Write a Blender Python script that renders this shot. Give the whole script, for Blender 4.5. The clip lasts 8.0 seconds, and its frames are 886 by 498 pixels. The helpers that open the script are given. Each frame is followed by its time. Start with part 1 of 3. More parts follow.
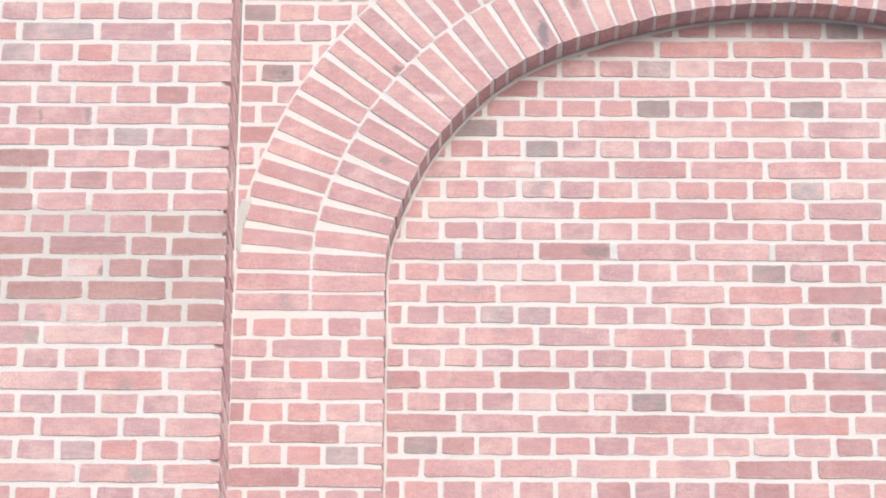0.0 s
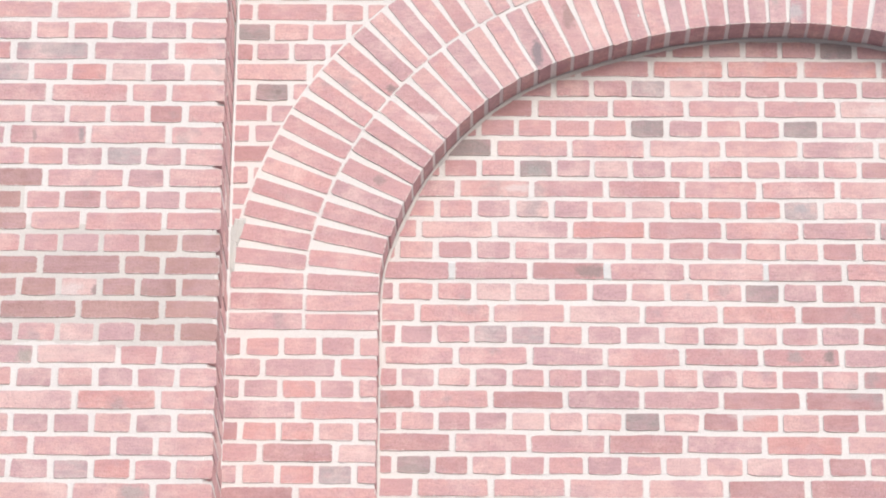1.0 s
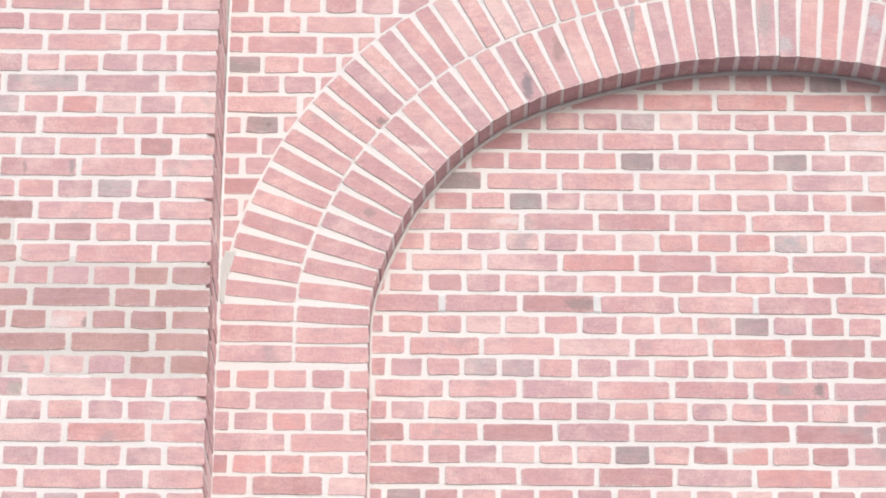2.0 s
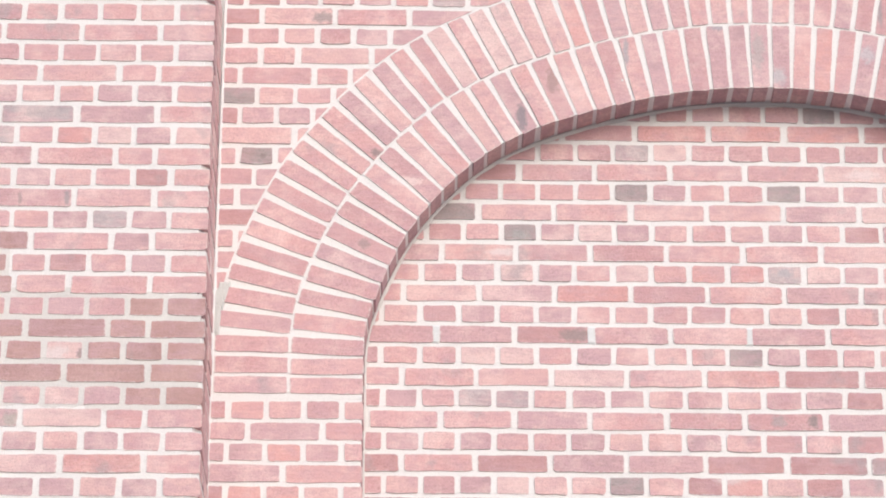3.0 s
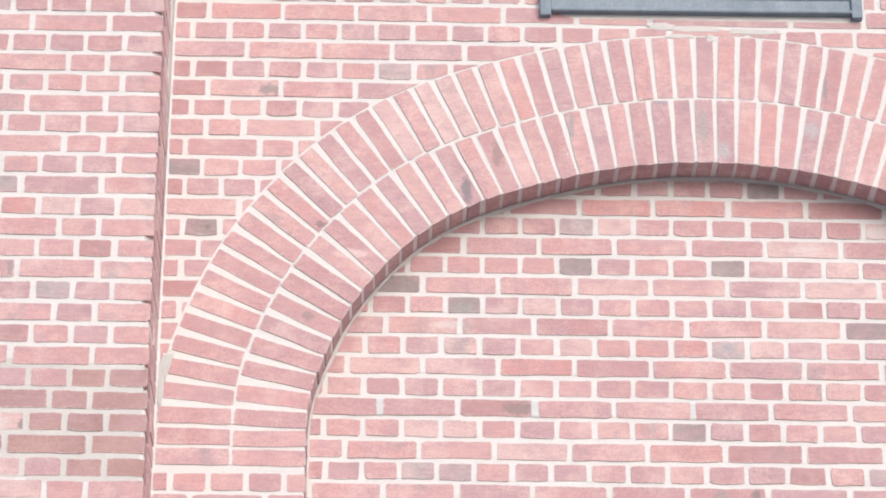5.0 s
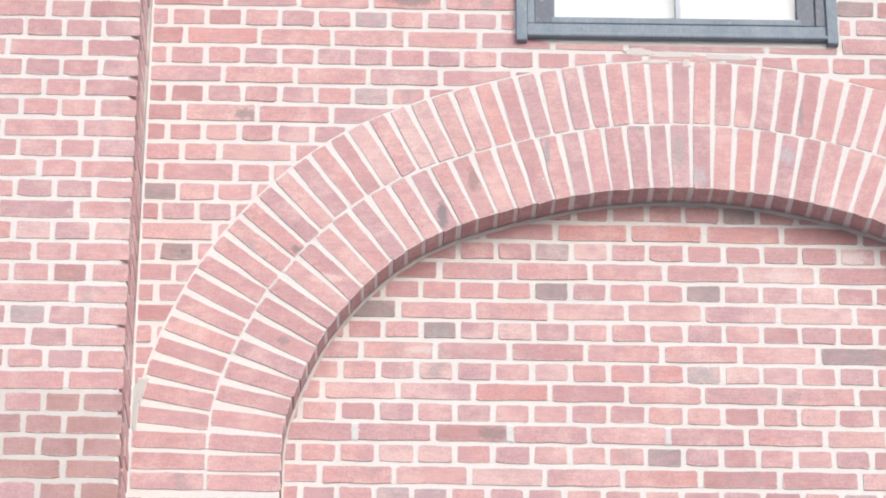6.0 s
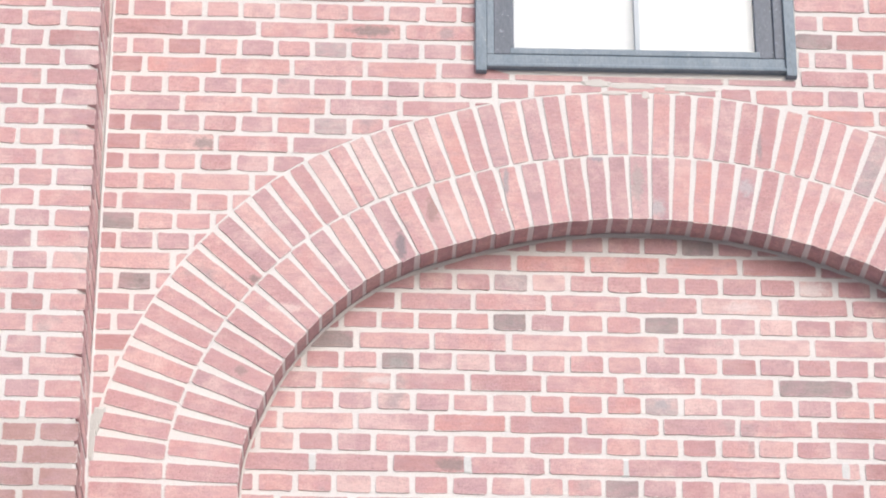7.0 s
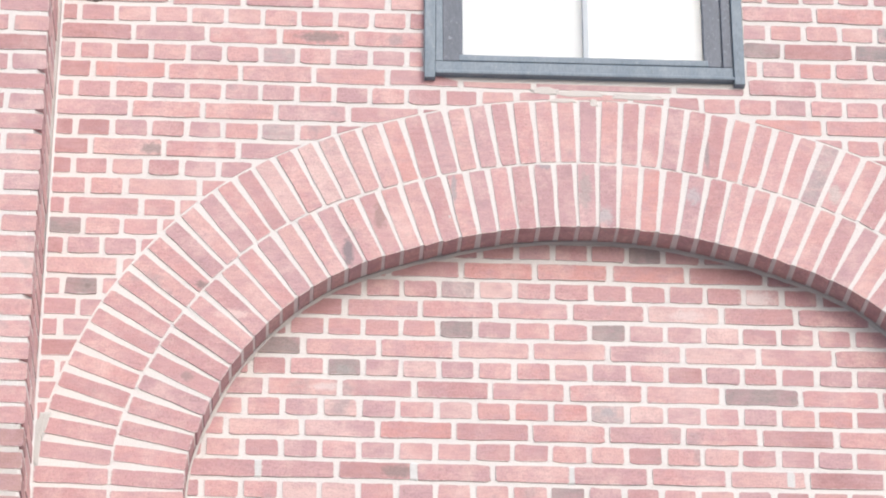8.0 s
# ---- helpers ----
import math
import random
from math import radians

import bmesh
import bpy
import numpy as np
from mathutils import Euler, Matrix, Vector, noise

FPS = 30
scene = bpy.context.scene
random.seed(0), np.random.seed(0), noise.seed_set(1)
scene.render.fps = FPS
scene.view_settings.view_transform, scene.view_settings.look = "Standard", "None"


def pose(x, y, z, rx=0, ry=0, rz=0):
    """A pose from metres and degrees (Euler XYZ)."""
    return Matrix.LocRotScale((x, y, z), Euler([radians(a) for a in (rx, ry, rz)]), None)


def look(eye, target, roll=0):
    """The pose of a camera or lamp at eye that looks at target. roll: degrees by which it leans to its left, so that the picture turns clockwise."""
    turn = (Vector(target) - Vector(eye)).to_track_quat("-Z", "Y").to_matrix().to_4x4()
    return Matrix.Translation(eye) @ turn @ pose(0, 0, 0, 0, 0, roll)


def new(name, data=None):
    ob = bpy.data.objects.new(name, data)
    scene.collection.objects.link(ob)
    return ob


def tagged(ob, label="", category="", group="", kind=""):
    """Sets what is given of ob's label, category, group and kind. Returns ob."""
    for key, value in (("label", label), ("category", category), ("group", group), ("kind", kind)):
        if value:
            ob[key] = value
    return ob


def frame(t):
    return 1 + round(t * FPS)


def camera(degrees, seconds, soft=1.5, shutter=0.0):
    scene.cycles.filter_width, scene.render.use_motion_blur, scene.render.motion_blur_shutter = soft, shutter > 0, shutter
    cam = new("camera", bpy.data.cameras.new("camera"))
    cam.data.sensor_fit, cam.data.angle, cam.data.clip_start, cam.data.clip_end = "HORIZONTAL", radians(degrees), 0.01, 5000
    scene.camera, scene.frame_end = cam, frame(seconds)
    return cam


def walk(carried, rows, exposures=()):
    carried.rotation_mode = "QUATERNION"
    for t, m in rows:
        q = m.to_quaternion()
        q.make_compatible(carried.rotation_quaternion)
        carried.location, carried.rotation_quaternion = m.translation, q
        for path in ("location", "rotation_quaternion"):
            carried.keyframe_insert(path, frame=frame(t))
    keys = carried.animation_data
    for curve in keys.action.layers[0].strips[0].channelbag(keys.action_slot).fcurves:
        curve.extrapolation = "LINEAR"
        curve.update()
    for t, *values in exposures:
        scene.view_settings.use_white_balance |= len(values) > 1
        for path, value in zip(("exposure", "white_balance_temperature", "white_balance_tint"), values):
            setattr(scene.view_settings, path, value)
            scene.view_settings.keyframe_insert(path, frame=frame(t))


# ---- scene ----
cam = camera(17.0, 8.0, soft=2.0)
EXPOSURE, KELVIN, TINT = 0.155, 5960.0, 10.5
PATH = [
    (0, (-0.395, -7.362, 1.596), (-0.412, -5.507, 2.344), 0.5),
    (0.5, (-0.382, -7.367, 1.598), (-0.401, -5.514, 2.352), 0.6),
    (1, (-0.37, -7.371, 1.603), (-0.389, -5.52, 2.361), 0.6),
    (1.5, (-0.37, -7.372, 1.607), (-0.386, -5.525, 2.375), 0.6),
    (3, (-0.434, -7.385, 1.619), (-0.427, -5.549, 2.412), 0.4),
    (3.5, (-0.43, -7.386, 1.622), (-0.419, -5.556, 2.43), 0.4),
    (4, (-0.409, -7.381, 1.624), (-0.387, -5.558, 2.447), 0.4),
    (4.5, (-0.405, -7.387, 1.627), (-0.375, -5.568, 2.457), 0.4),
    (6, (-0.36, -7.385, 1.626), (-0.318, -5.576, 2.478), 0.4),
    (6.5, (-0.36, -7.369, 1.626), (-0.306, -5.565, 2.488), 0.3),
    (7, (-0.345, -7.379, 1.627), (-0.279, -5.58, 2.498), 0.3),
    (7.5, (-0.329, -7.386, 1.635), (-0.252, -5.588, 2.507), 0.3),
    (8, (-0.327, -7.389, 1.641), (-0.23, -5.591, 2.513), 0.2),
]
walk(cam, [(t, look(eye, target, roll)) for t, eye, target, roll in PATH],
     exposures=[(0.0, EXPOSURE, KELVIN, TINT), (8.0, EXPOSURE, KELVIN, TINT)])

# ---- daylight: a bright overcast sky with a veiled sun from the upper right ----
SUN_UP, SUN_RIGHT = 29.0, 24.0
world = bpy.data.worlds.new("sky")
scene.world = world
world.use_nodes = True
sky_nodes = world.node_tree.nodes
sky = sky_nodes.new("ShaderNodeTexSky")
sky.sky_type, sky.sun_disc = "NISHITA", False
sky.sun_elevation, sky.sun_rotation = radians(SUN_UP), radians(180 - SUN_RIGHT)
sky.air_density, sky.dust_density, sky.ozone_density = 1.0, 4.0, 0.7
sky_nodes["Background"].inputs["Strength"].default_value = 0.15
world.node_tree.links.new(sky.outputs[0], sky_nodes["Background"].inputs["Color"])
sun = new("sun", bpy.data.lights.new("sun", "SUN"))
sun.data.energy, sun.data.angle, sun.data.color = 1.15, radians(55), (1.0, 0.965, 0.935)
sun_from = Vector((math.sin(radians(SUN_RIGHT)) * math.cos(radians(SUN_UP)), -math.cos(radians(SUN_RIGHT)) * math.cos(radians(SUN_UP)), math.sin(radians(SUN_UP))))
sun.matrix_world = look(sun_from * 30, (0, 0, 0))

rng = random.Random(7)


# ---- materials ----
class Nodes:
    """A node material in the making."""

    def __init__(self, name, roughness=0.85):
        self.mat = bpy.data.materials.new(name)
        self.mat.use_nodes = True
        self.tree = self.mat.node_tree
        self.bsdf = self.tree.nodes["Principled BSDF"]
        self.bsdf.inputs["Roughness"].default_value = roughness
        self.place = self.add("ShaderNodeNewGeometry").outputs["Position"]

    def add(self, kind, **values):
        node = self.tree.nodes.new(kind)
        for key, value in values.items():
            node.inputs[key.replace("_", " ")].default_value = value
        return node

    def link(self, a, b):
        self.tree.links.new(a, b)

    def noise(self, scale, detail=3.0, rough=0.55, stretch=None):
        where = self.place
        if stretch:
            m = self.add("ShaderNodeMapping")
            m.inputs["Scale"].default_value = stretch
            self.link(where, m.inputs["Vector"])
            where = m.outputs[0]
        n = self.add("ShaderNodeTexNoise", Scale=scale, Detail=detail, Roughness=rough)
        self.link(where, n.inputs["Vector"])
        return n.outputs["Fac"]

    def ramp(self, fac, stops, constant=False):
        r = self.tree.nodes.new("ShaderNodeValToRGB")
        if constant:
            r.color_ramp.interpolation = "CONSTANT"
        while len(r.color_ramp.elements) < len(stops):
            r.color_ramp.elements.new(1.0)
        for el, (p, c) in zip(r.color_ramp.elements, stops):
            el.position = p
            el.color = (c, c, c, 1) if isinstance(c, (int, float)) else (*c, 1)
        self.link(fac, r.inputs[0])
        return r.outputs[0]

    def mix(self, fac, a, b, mode="MIX"):
        m = self.tree.nodes.new("ShaderNodeMix")
        m.data_type, m.blend_type = "RGBA", mode
        for v, i in ((fac, 0), (a, 6), (b, 7)):
            if isinstance(v, (int, float)):
                m.inputs[i].default_value = v
            elif isinstance(v, tuple):
                m.inputs[i].default_value = (*v, 1)
            else:
                self.link(v, m.inputs[i])
        return m.outputs[2]

    def maths(self, operation, a, b=0.0):
        m = self.tree.nodes.new("ShaderNodeMath")
        m.operation = operation
        for v, i in ((a, 0), (b, 1)):
            if isinstance(v, (int, float)):
                m.inputs[i].default_value = v
            else:
                self.link(v, m.inputs[i])
        return m.outputs[0]

    def finish(self, colour, height=None, depth=0.002, strength=0.6):
        self.link(colour, self.bsdf.inputs["Base Color"])
        if height is not None:
            b = self.add("ShaderNodeBump", Strength=strength, Distance=depth)
            self.link(height, b.inputs["Height"])
            self.link(b.outputs[0], self.bsdf.inputs["Normal"])
        return self.mat


def brick_material(name, tones, stain=(0.30, 0.22, 0.24), stained=0.25, joined=False, fresh=1.0):
    """Fired clay: a tone for each brick, cloudy firing marks, lime bloom and grain."""
    n = Nodes(name, 0.9)
    if joined:
        pick = n.add("ShaderNodeNewGeometry").outputs["Random Per Island"]
    else:
        pick = n.add("ShaderNodeObjectInfo").outputs["Random"]
    tone = n.ramp(pick, [(i / max(1, len(tones) - 1), c) for i, c in enumerate(tones)])
    cloud = n.ramp(n.noise(9, 4, 0.6, (1, 1, 2.2)), [(0.52, 0.0), (0.75, 1.0)])
    c = n.mix(n.mix(stained, (0, 0, 0), cloud), tone, stain)
    c = n.mix(n.ramp(n.noise(23, 5, 0.7, (1, 1, 2.0)), [(0.56, 0.0), (0.72, 0.35)]), c, stain)
    bloom = n.ramp(n.noise(7.5, 5, 0.7), [(0.47, 0.0), (0.70, 0.72 * fresh)])
    c = n.mix(bloom, c, (0.74, 0.56, 0.54))
    c = n.mix(n.ramp(n.noise(16, 4, 0.65, (1, 1, 1.6)), [(0.45, 0.0), (0.66, 0.6)]), c, (0.47, 0.30, 0.335))
    c = n.mix(n.ramp(n.noise(31, 5, 0.7, (0.6, 1, 2.0)), [(0.5, 0.0), (0.75, 0.55 * fresh)]), c, (0.68, 0.44, 0.42))
    smoke = n.ramp(n.noise(6.0, 4, 0.6), [(0.63, 0.0), (0.72, 0.6)])
    c = n.mix(smoke, c, (0.33, 0.295, 0.31))
    ragged = n.noise(60, 4, 0.7)
    for x, z, w, h, colour in STAINS:
        off = n.add("ShaderNodeVectorMath")
        off.operation = "SUBTRACT"
        off.inputs[1].default_value = (x, 0, z)
        n.link(n.place, off.inputs[0])
        size = n.add("ShaderNodeVectorMath")
        size.operation = "MULTIPLY"
        size.inputs[1].default_value = (0.5 / w, 0, 0.5 / h)
        n.link(off.outputs[0], size.inputs[0])
        far = n.add("ShaderNodeVectorMath")
        far.operation = "LENGTH"
        n.link(size.outputs[0], far.inputs[0])
        total = n.add("ShaderNodeMath")
        total.operation = "ADD"
        n.link(far.outputs["Value"], total.inputs[0])
        n.link(ragged, total.inputs[1])
        c = n.mix(n.ramp(total.outputs[0], [(0.0, 0.85), (0.75, 0.75), (1.0, 0.0)]), c, colour)
    if not joined:
        # lime smeared over the edges of each brick
        g = n.add("ShaderNodeSeparateXYZ")
        n.link(n.add("ShaderNodeTexCoord").outputs["Generated"], g.inputs[0])
        edge = None
        for axis, half in (("X", 0.075), ("Z", 0.024)):
            mid = n.maths("ABSOLUTE", n.maths("SUBTRACT", g.outputs[axis], 0.5))
            d = n.maths("MULTIPLY", n.maths("SUBTRACT", 0.5, mid), 2 * half * 180)
            edge = d if edge is None else n.maths("MINIMUM", edge, d)
        rag = n.maths("MULTIPLY", n.maths("SUBTRACT", n.noise(95, 4, 0.65), 0.5), 2.6)
        lime = n.ramp(n.maths("ADD", edge, rag), [(0.05, 0.65), (0.45, 0.0)])
        # and a broken dark line just inside the edges
        dark_edge = n.maths("ADD", edge, n.maths("MULTIPLY", n.maths("SUBTRACT", n.noise(55, 4, 0.6), 0.45), 2.2))
        c = n.mix(n.ramp(dark_edge, [(0.0, 0.0), (0.16, 0.42), (0.62, 0.0)]), c, (0.31, 0.22, 0.23))
        face = n.maths("LESS_THAN", g.outputs["Y"], 0.02)
        c = n.mix(n.maths("MULTIPLY", lime, face), c, (0.66, 0.61, 0.605))
    c = n.mix(0.05, c, (0.54, 0.475, 0.475))
    grain = n.noise(260, 3, 0.7)
    c = n.mix(0.5, c, n.ramp(grain, [(0.25, 0.42), (0.5, 0.97), (0.8, 1.22)]), "MULTIPLY")
    drag = n.noise(40, 3, 0.6, (0.5, 1, 3.5))
    c = n.mix(0.3, c, n.ramp(drag, [(0.3, 0.86), (0.5, 1.0), (0.72, 1.08)]), "MULTIPLY")
    pits = n.ramp(n.noise(130, 4, 0.75), [(0.27, 0.62), (0.36, 1.0)])
    c = n.mix(0.8, c, pits, "MULTIPLY")
    h = n.mix(0.5, grain, drag)
    return n.finish(c, h, 0.003, 0.65)


SALMON = [(0.598, 0.36, 0.35), (0.564, 0.324, 0.329), (0.608, 0.397, 0.387), (0.578, 0.345, 0.355)]
ROSE = [(0.51, 0.304, 0.319), (0.539, 0.324, 0.334), (0.485, 0.275, 0.288), (0.529, 0.335, 0.350)]
MAUVE = [(0.495, 0.318, 0.340), (0.530, 0.350, 0.372), (0.465, 0.295, 0.318)]
DULL = [(0.435, 0.240, 0.248), (0.460, 0.260, 0.266), (0.408, 0.226, 0.238)]
TAWNY = [(0.400, 0.238, 0.229), (0.428, 0.258, 0.245), (0.370, 0.222, 0.220)]
BURNT = [(0.290, 0.245, 0.25), (0.33, 0.275, 0.28), (0.275, 0.25, 0.26)]
FIERY = [(0.580, 0.315, 0.303), (0.565, 0.298, 0.293), (0.60, 0.335, 0.322)]
ASHEN = [(0.46, 0.385, 0.40), (0.42, 0.36, 0.375)]
PALE = [(0.64, 0.475, 0.465), (0.63, 0.445, 0.44)]
# grey, dark and pale stains that lie across single bricks: x, z, half width, half height, colour
STAINS = [(-0.191, 5.207, 0.018, 0.055, (0.19, 0.185, 0.21)), (-0.593, 5.095, 0.019, 0.014, (0.22, 0.18, 0.18)), (-0.103, 5.328, 0.024, 0.054, (0.34, 0.23, 0.22)),
          (0.100, 5.414, 0.010, 0.060, (0.33, 0.33, 0.36)), (0.471, 5.420, 0.022, 0.077, (0.40, 0.35, 0.35)), (0.526, 5.341, 0.024, 0.034, (0.44, 0.43, 0.46)),
          (0.777, 5.412, 0.024, 0.032, (0.47, 0.44, 0.48)), (0.817, 5.551, 0.010, 0.060, (0.30, 0.28, 0.30)), (0.362, 5.493, 0.028, 0.012, (0.34, 0.33, 0.37)),
          (-0.619, 4.821, 0.022, 0.019, (0.34, 0.25, 0.25)), (-0.899, 5.082, 0.016, 0.008, (0.22, 0.18, 0.18)), (-0.281, 5.889, 0.080, 0.022, (0.24, 0.21, 0.21)),
          (-0.748, 5.515, 0.036, 0.022, (0.28, 0.25, 0.25)), (-0.506, 5.010, 0.055, 0.017, (0.70, 0.56, 0.55)), (0.957, 5.143, 0.055, 0.032, (0.70, 0.63, 0.63)),
          (-0.067, 5.885, 0.028, 0.022, (0.40, 0.32, 0.33)), (0.593, 4.355, 0.017, 0.024, (0.22, 0.20, 0.20)), (0.500, 4.355, 0.030, 0.020, (0.36, 0.30, 0.31)),
          (-0.192, 4.896, 0.028, 0.020, (0.33, 0.32, 0.32)), (0.533, 4.787, 0.030, 0.019, (0.40, 0.37, 0.40)), (-1.508, 4.205, 0.028, 0.024, (0.36, 0.34, 0.31)),
          (-1.217, 3.842, 0.042, 0.024, (0.38, 0.34, 0.34)), (-1.519, 4.823, 0.007, 0.024, (0.34, 0.26, 0.26)), (-1.396, 4.824, 0.009, 0.024, (0.30, 0.27, 0.29)),
          (-1.474, 5.069, 0.055, 0.020, (0.43, 0.36, 0.37)), (-1.400, 4.389, 0.040, 0.026, (0.64, 0.56, 0.56)), (-1.335, 4.389, 0.012, 0.018, (0.26, 0.21, 0.21)),
          (-0.045, 4.600, 0.055, 0.022, (0.26, 0.21, 0.21)), (1.179, 5.428, 0.024, 0.038, (0.56, 0.51, 0.50)),
          (-0.240, 4.845, 0.050, 0.014, (0.66, 0.58, 0.58)), (0.760, 5.085, 0.060, 0.022, (0.68, 0.57, 0.57)), (0.36, 4.19, 0.05, 0.018, (0.58, 0.48, 0.49))]
CLAY = {
    "s": brick_material("clay salmon", SALMON, stained=0.2),
    "r": brick_material("clay rose", ROSE, stained=0.35, fresh=0.8),
    "m": brick_material("clay mauve", MAUVE, stained=0.5),
    "o": brick_material("clay orange red", FIERY, (0.36, 0.20, 0.19), 0.3, fresh=0.6),
    "d": brick_material("clay dull red", DULL, (0.30, 0.18, 0.19), 0.4, fresh=0.5),
    "t": brick_material("clay tawny", TAWNY, (0.30, 0.20, 0.19), 0.3, fresh=0.3),
    "b": brick_material("clay burnt", BURNT, (0.30, 0.19, 0.19), 0.6, fresh=0.4),
    "a": brick_material("clay ashen", ASHEN, (0.25, 0.23, 0.24), 0.7),
    "p": brick_material("clay pale", PALE, (0.62, 0.42, 0.41), 0.5),
}
CLAY_JOINED = brick_material("clay mixed", SALMON + ROSE + MAUVE + SALMON, stained=0.35, joined=True)


def mortar_material(name, light, dark, smear=0.5):
    n = Nodes(name, 0.95)
    patch = n.ramp(n.noise(4.0, 4, 0.6), [(0.38, 0.0), (0.72, 1.0)])
    c = n.mix(n.mix(smear, (0, 0, 0), patch), light, dark)
    grit = n.noise(300, 3, 0.7)
    c = n.mix(0.45, c, n.ramp(grit, [(0.25, 0.7), (0.55, 1.0)]), "MULTIPLY")
    return n.finish(c, n.mix(0.5, grit, n.noise(45, 4, 0.6)), 0.004, 0.6)


MORTAR = mortar_material("lime mortar", (0.705, 0.69, 0.688), (0.65, 0.635, 0.633))
CEMENT = mortar_material("grey cement mortar", (0.625, 0.605, 0.59), (0.53, 0.515, 0.505), 0.7)
SMEAR = mortar_material("grey cement smear", (0.53, 0.54, 0.53), (0.44, 0.45, 0.445), 0.6)
PLUG = mortar_material("pale cement", (0.62, 0.63, 0.64), (0.54, 0.55, 0.56), 0.6)


def paint_material(name, dark, light):
    n = Nodes(name, 0.55)
    streak = n.ramp(n.noise(14, 4, 0.65, (1, 1, 0.35)), [(0.4, 0.0), (0.75, 1.0)])
    c = n.mix(streak, dark, light)
    chip = n.ramp(n.noise(75, 4, 0.7), [(0.60, 0.0), (0.72, 0.7)])
    c = n.mix(chip, c, (0.36, 0.40, 0.44))
    c = n.mix(0.5, c, n.ramp(n.noise(170, 3, 0.7, (1, 1, 0.4)), [(0.3, 0.7), (0.6, 1.15)]), "MULTIPLY")
    return n.finish(c, n.noise(90, 3, 0.6, (1, 1, 0.2)), 0.0015, 0.5)


PAINT = paint_material("slate grey window paint", (0.175, 0.225, 0.28), (0.25, 0.30, 0.355))
# a darker version of PAINT for the stiles and the right frame strip
DARKER_SLATE = paint_material("darker slate", (0.125, 0.145, 0.185), (0.17, 0.19, 0.235))


def plain_material(name, a, b, scale, roughness, depth=0.002):
    n = Nodes(name, roughness)
    f = n.noise(scale, 4, 0.6)
    c = n.mix(n.ramp(f, [(0.3, 0.0), (0.7, 1.0)]), a, b)
    return n.finish(c, n.noise(scale * 12, 3, 0.6), depth, 0.4)


# near-white colour that stands in for sky reflected in the window
SKY_GLARE = plain_material("white sky glare", (0.745, 0.78, 0.80), (0.725, 0.76, 0.785), 3, 0.8, 0.0005)
BAR = plain_material("pale grey glazing bar", (0.50, 0.55, 0.60), (0.46, 0.51, 0.56), 8, 0.6, 0.0005)
DARK = plain_material("dark smear", (0.10, 0.085, 0.08), (0.17, 0.14, 0.13), 60, 0.9)
# unseen ground; its paleness is chosen to throw light up under the arch
BOUNCE_GROUND = plain_material("pale bounce ground", (0.31, 0.305, 0.30), (0.26, 0.255, 0.25), 2.0, 0.9, 0.004)
GLASS = bpy.data.materials.new("window glass")
GLASS.use_nodes = True
pane_bsdf = GLASS.node_tree.nodes["Principled BSDF"]
pane_bsdf.inputs["Transmission Weight"].default_value = 1.0
pane_bsdf.inputs["Roughness"].default_value = 0.0
pane_bsdf.inputs["IOR"].default_value = 1.5


# ---- mesh helpers ----
def mesh_from(name, verts, faces, mat):
    me = bpy.data.meshes.new(name)
    me.from_pydata(verts, [], faces)
    me.materials.append(mat)
    me.validate()
    return me


def part(name, me, parent, label=""):
    ob = new(name, me)
    ob.parent = parent
    return tagged(ob, label)


def box_data(x0, x1, y0, y1, z0, z1, c=0.003):
    """A box with chamfered edges, as vertices and faces."""
    bm = bmesh.new()
    bmesh.ops.create_cube(bm, size=1.0, matrix=Matrix.LocRotScale(((x0 + x1) / 2, (y0 + y1) / 2, (z0 + z1) / 2), None, (x1 - x0, y1 - y0, z1 - z0)))
    if c:
        bmesh.ops.bevel(bm, geom=bm.edges[:], offset=c, segments=2, affect="EDGES", profile=0.5)
    return bm


def from_bm(name, bm, mat):
    me = bpy.data.meshes.new(name)
    bm.to_mesh(me)
    bm.free()
    me.materials.append(mat)
    return me


def join_boxes(name, boxes, mat, c=0.003):
    out = bpy.data.meshes.new(name)
    bm = bmesh.new()
    for b in boxes:
        one = box_data(*b, c)
        tmp = bpy.data.meshes.new("tmp")
        one.to_mesh(tmp)
        one.free()
        bm.from_mesh(tmp)
        bpy.data.meshes.remove(tmp)
    bm.to_mesh(out)
    bm.free()
    out.materials.append(mat)
    return out


def outline(w, h, r, wob=0.0017):
    """A worn brick's face: uneven corners and wavy edges, in order round it."""
    x, z = w / 2, h / 2
    j = lambda: r.uniform(-wob, wob)
    wide = 3 if w > 0.12 else 2
    pts = []
    for sx, sz in ((-1, -1), (1, -1), (1, 1), (-1, 1)):
        a = r.uniform(0.002, 0.006) if r.random() < 0.82 else r.uniform(0.006, 0.015)
        b = r.uniform(0.002, 0.006)
        first, second = (sx * x, sz * (z - b)), (sx * (x - a), sz * z)
        if sx * sz < 0:
            first, second = second, first
        pts += [(first[0] + j(), first[1] + j()), (second[0] + j(), second[1] + j())]
        if sz * sx > 0:
            pts += [(sx * x * (0.7 - 1.4 * (i + r.uniform(0.3, 0.7)) / wide), sz * z + j()) for i in range(wide)]
    return pts


def brick_data(pts, depth):
    """A solid from a face outline: face at y 0, sides back to depth."""
    n = len(pts)
    verts = [(x, 0.0, z) for x, z in pts] + [(x, depth, z) for x, z in pts]
    faces = [tuple(range(n))] + [(i, n + i, n + (i + 1) % n, (i + 1) % n) for i in range(n)]
    return verts, faces


STRETCH, HEAD, TALL = 0.1955, 0.0915, 0.0478
PITCH = 0.2127


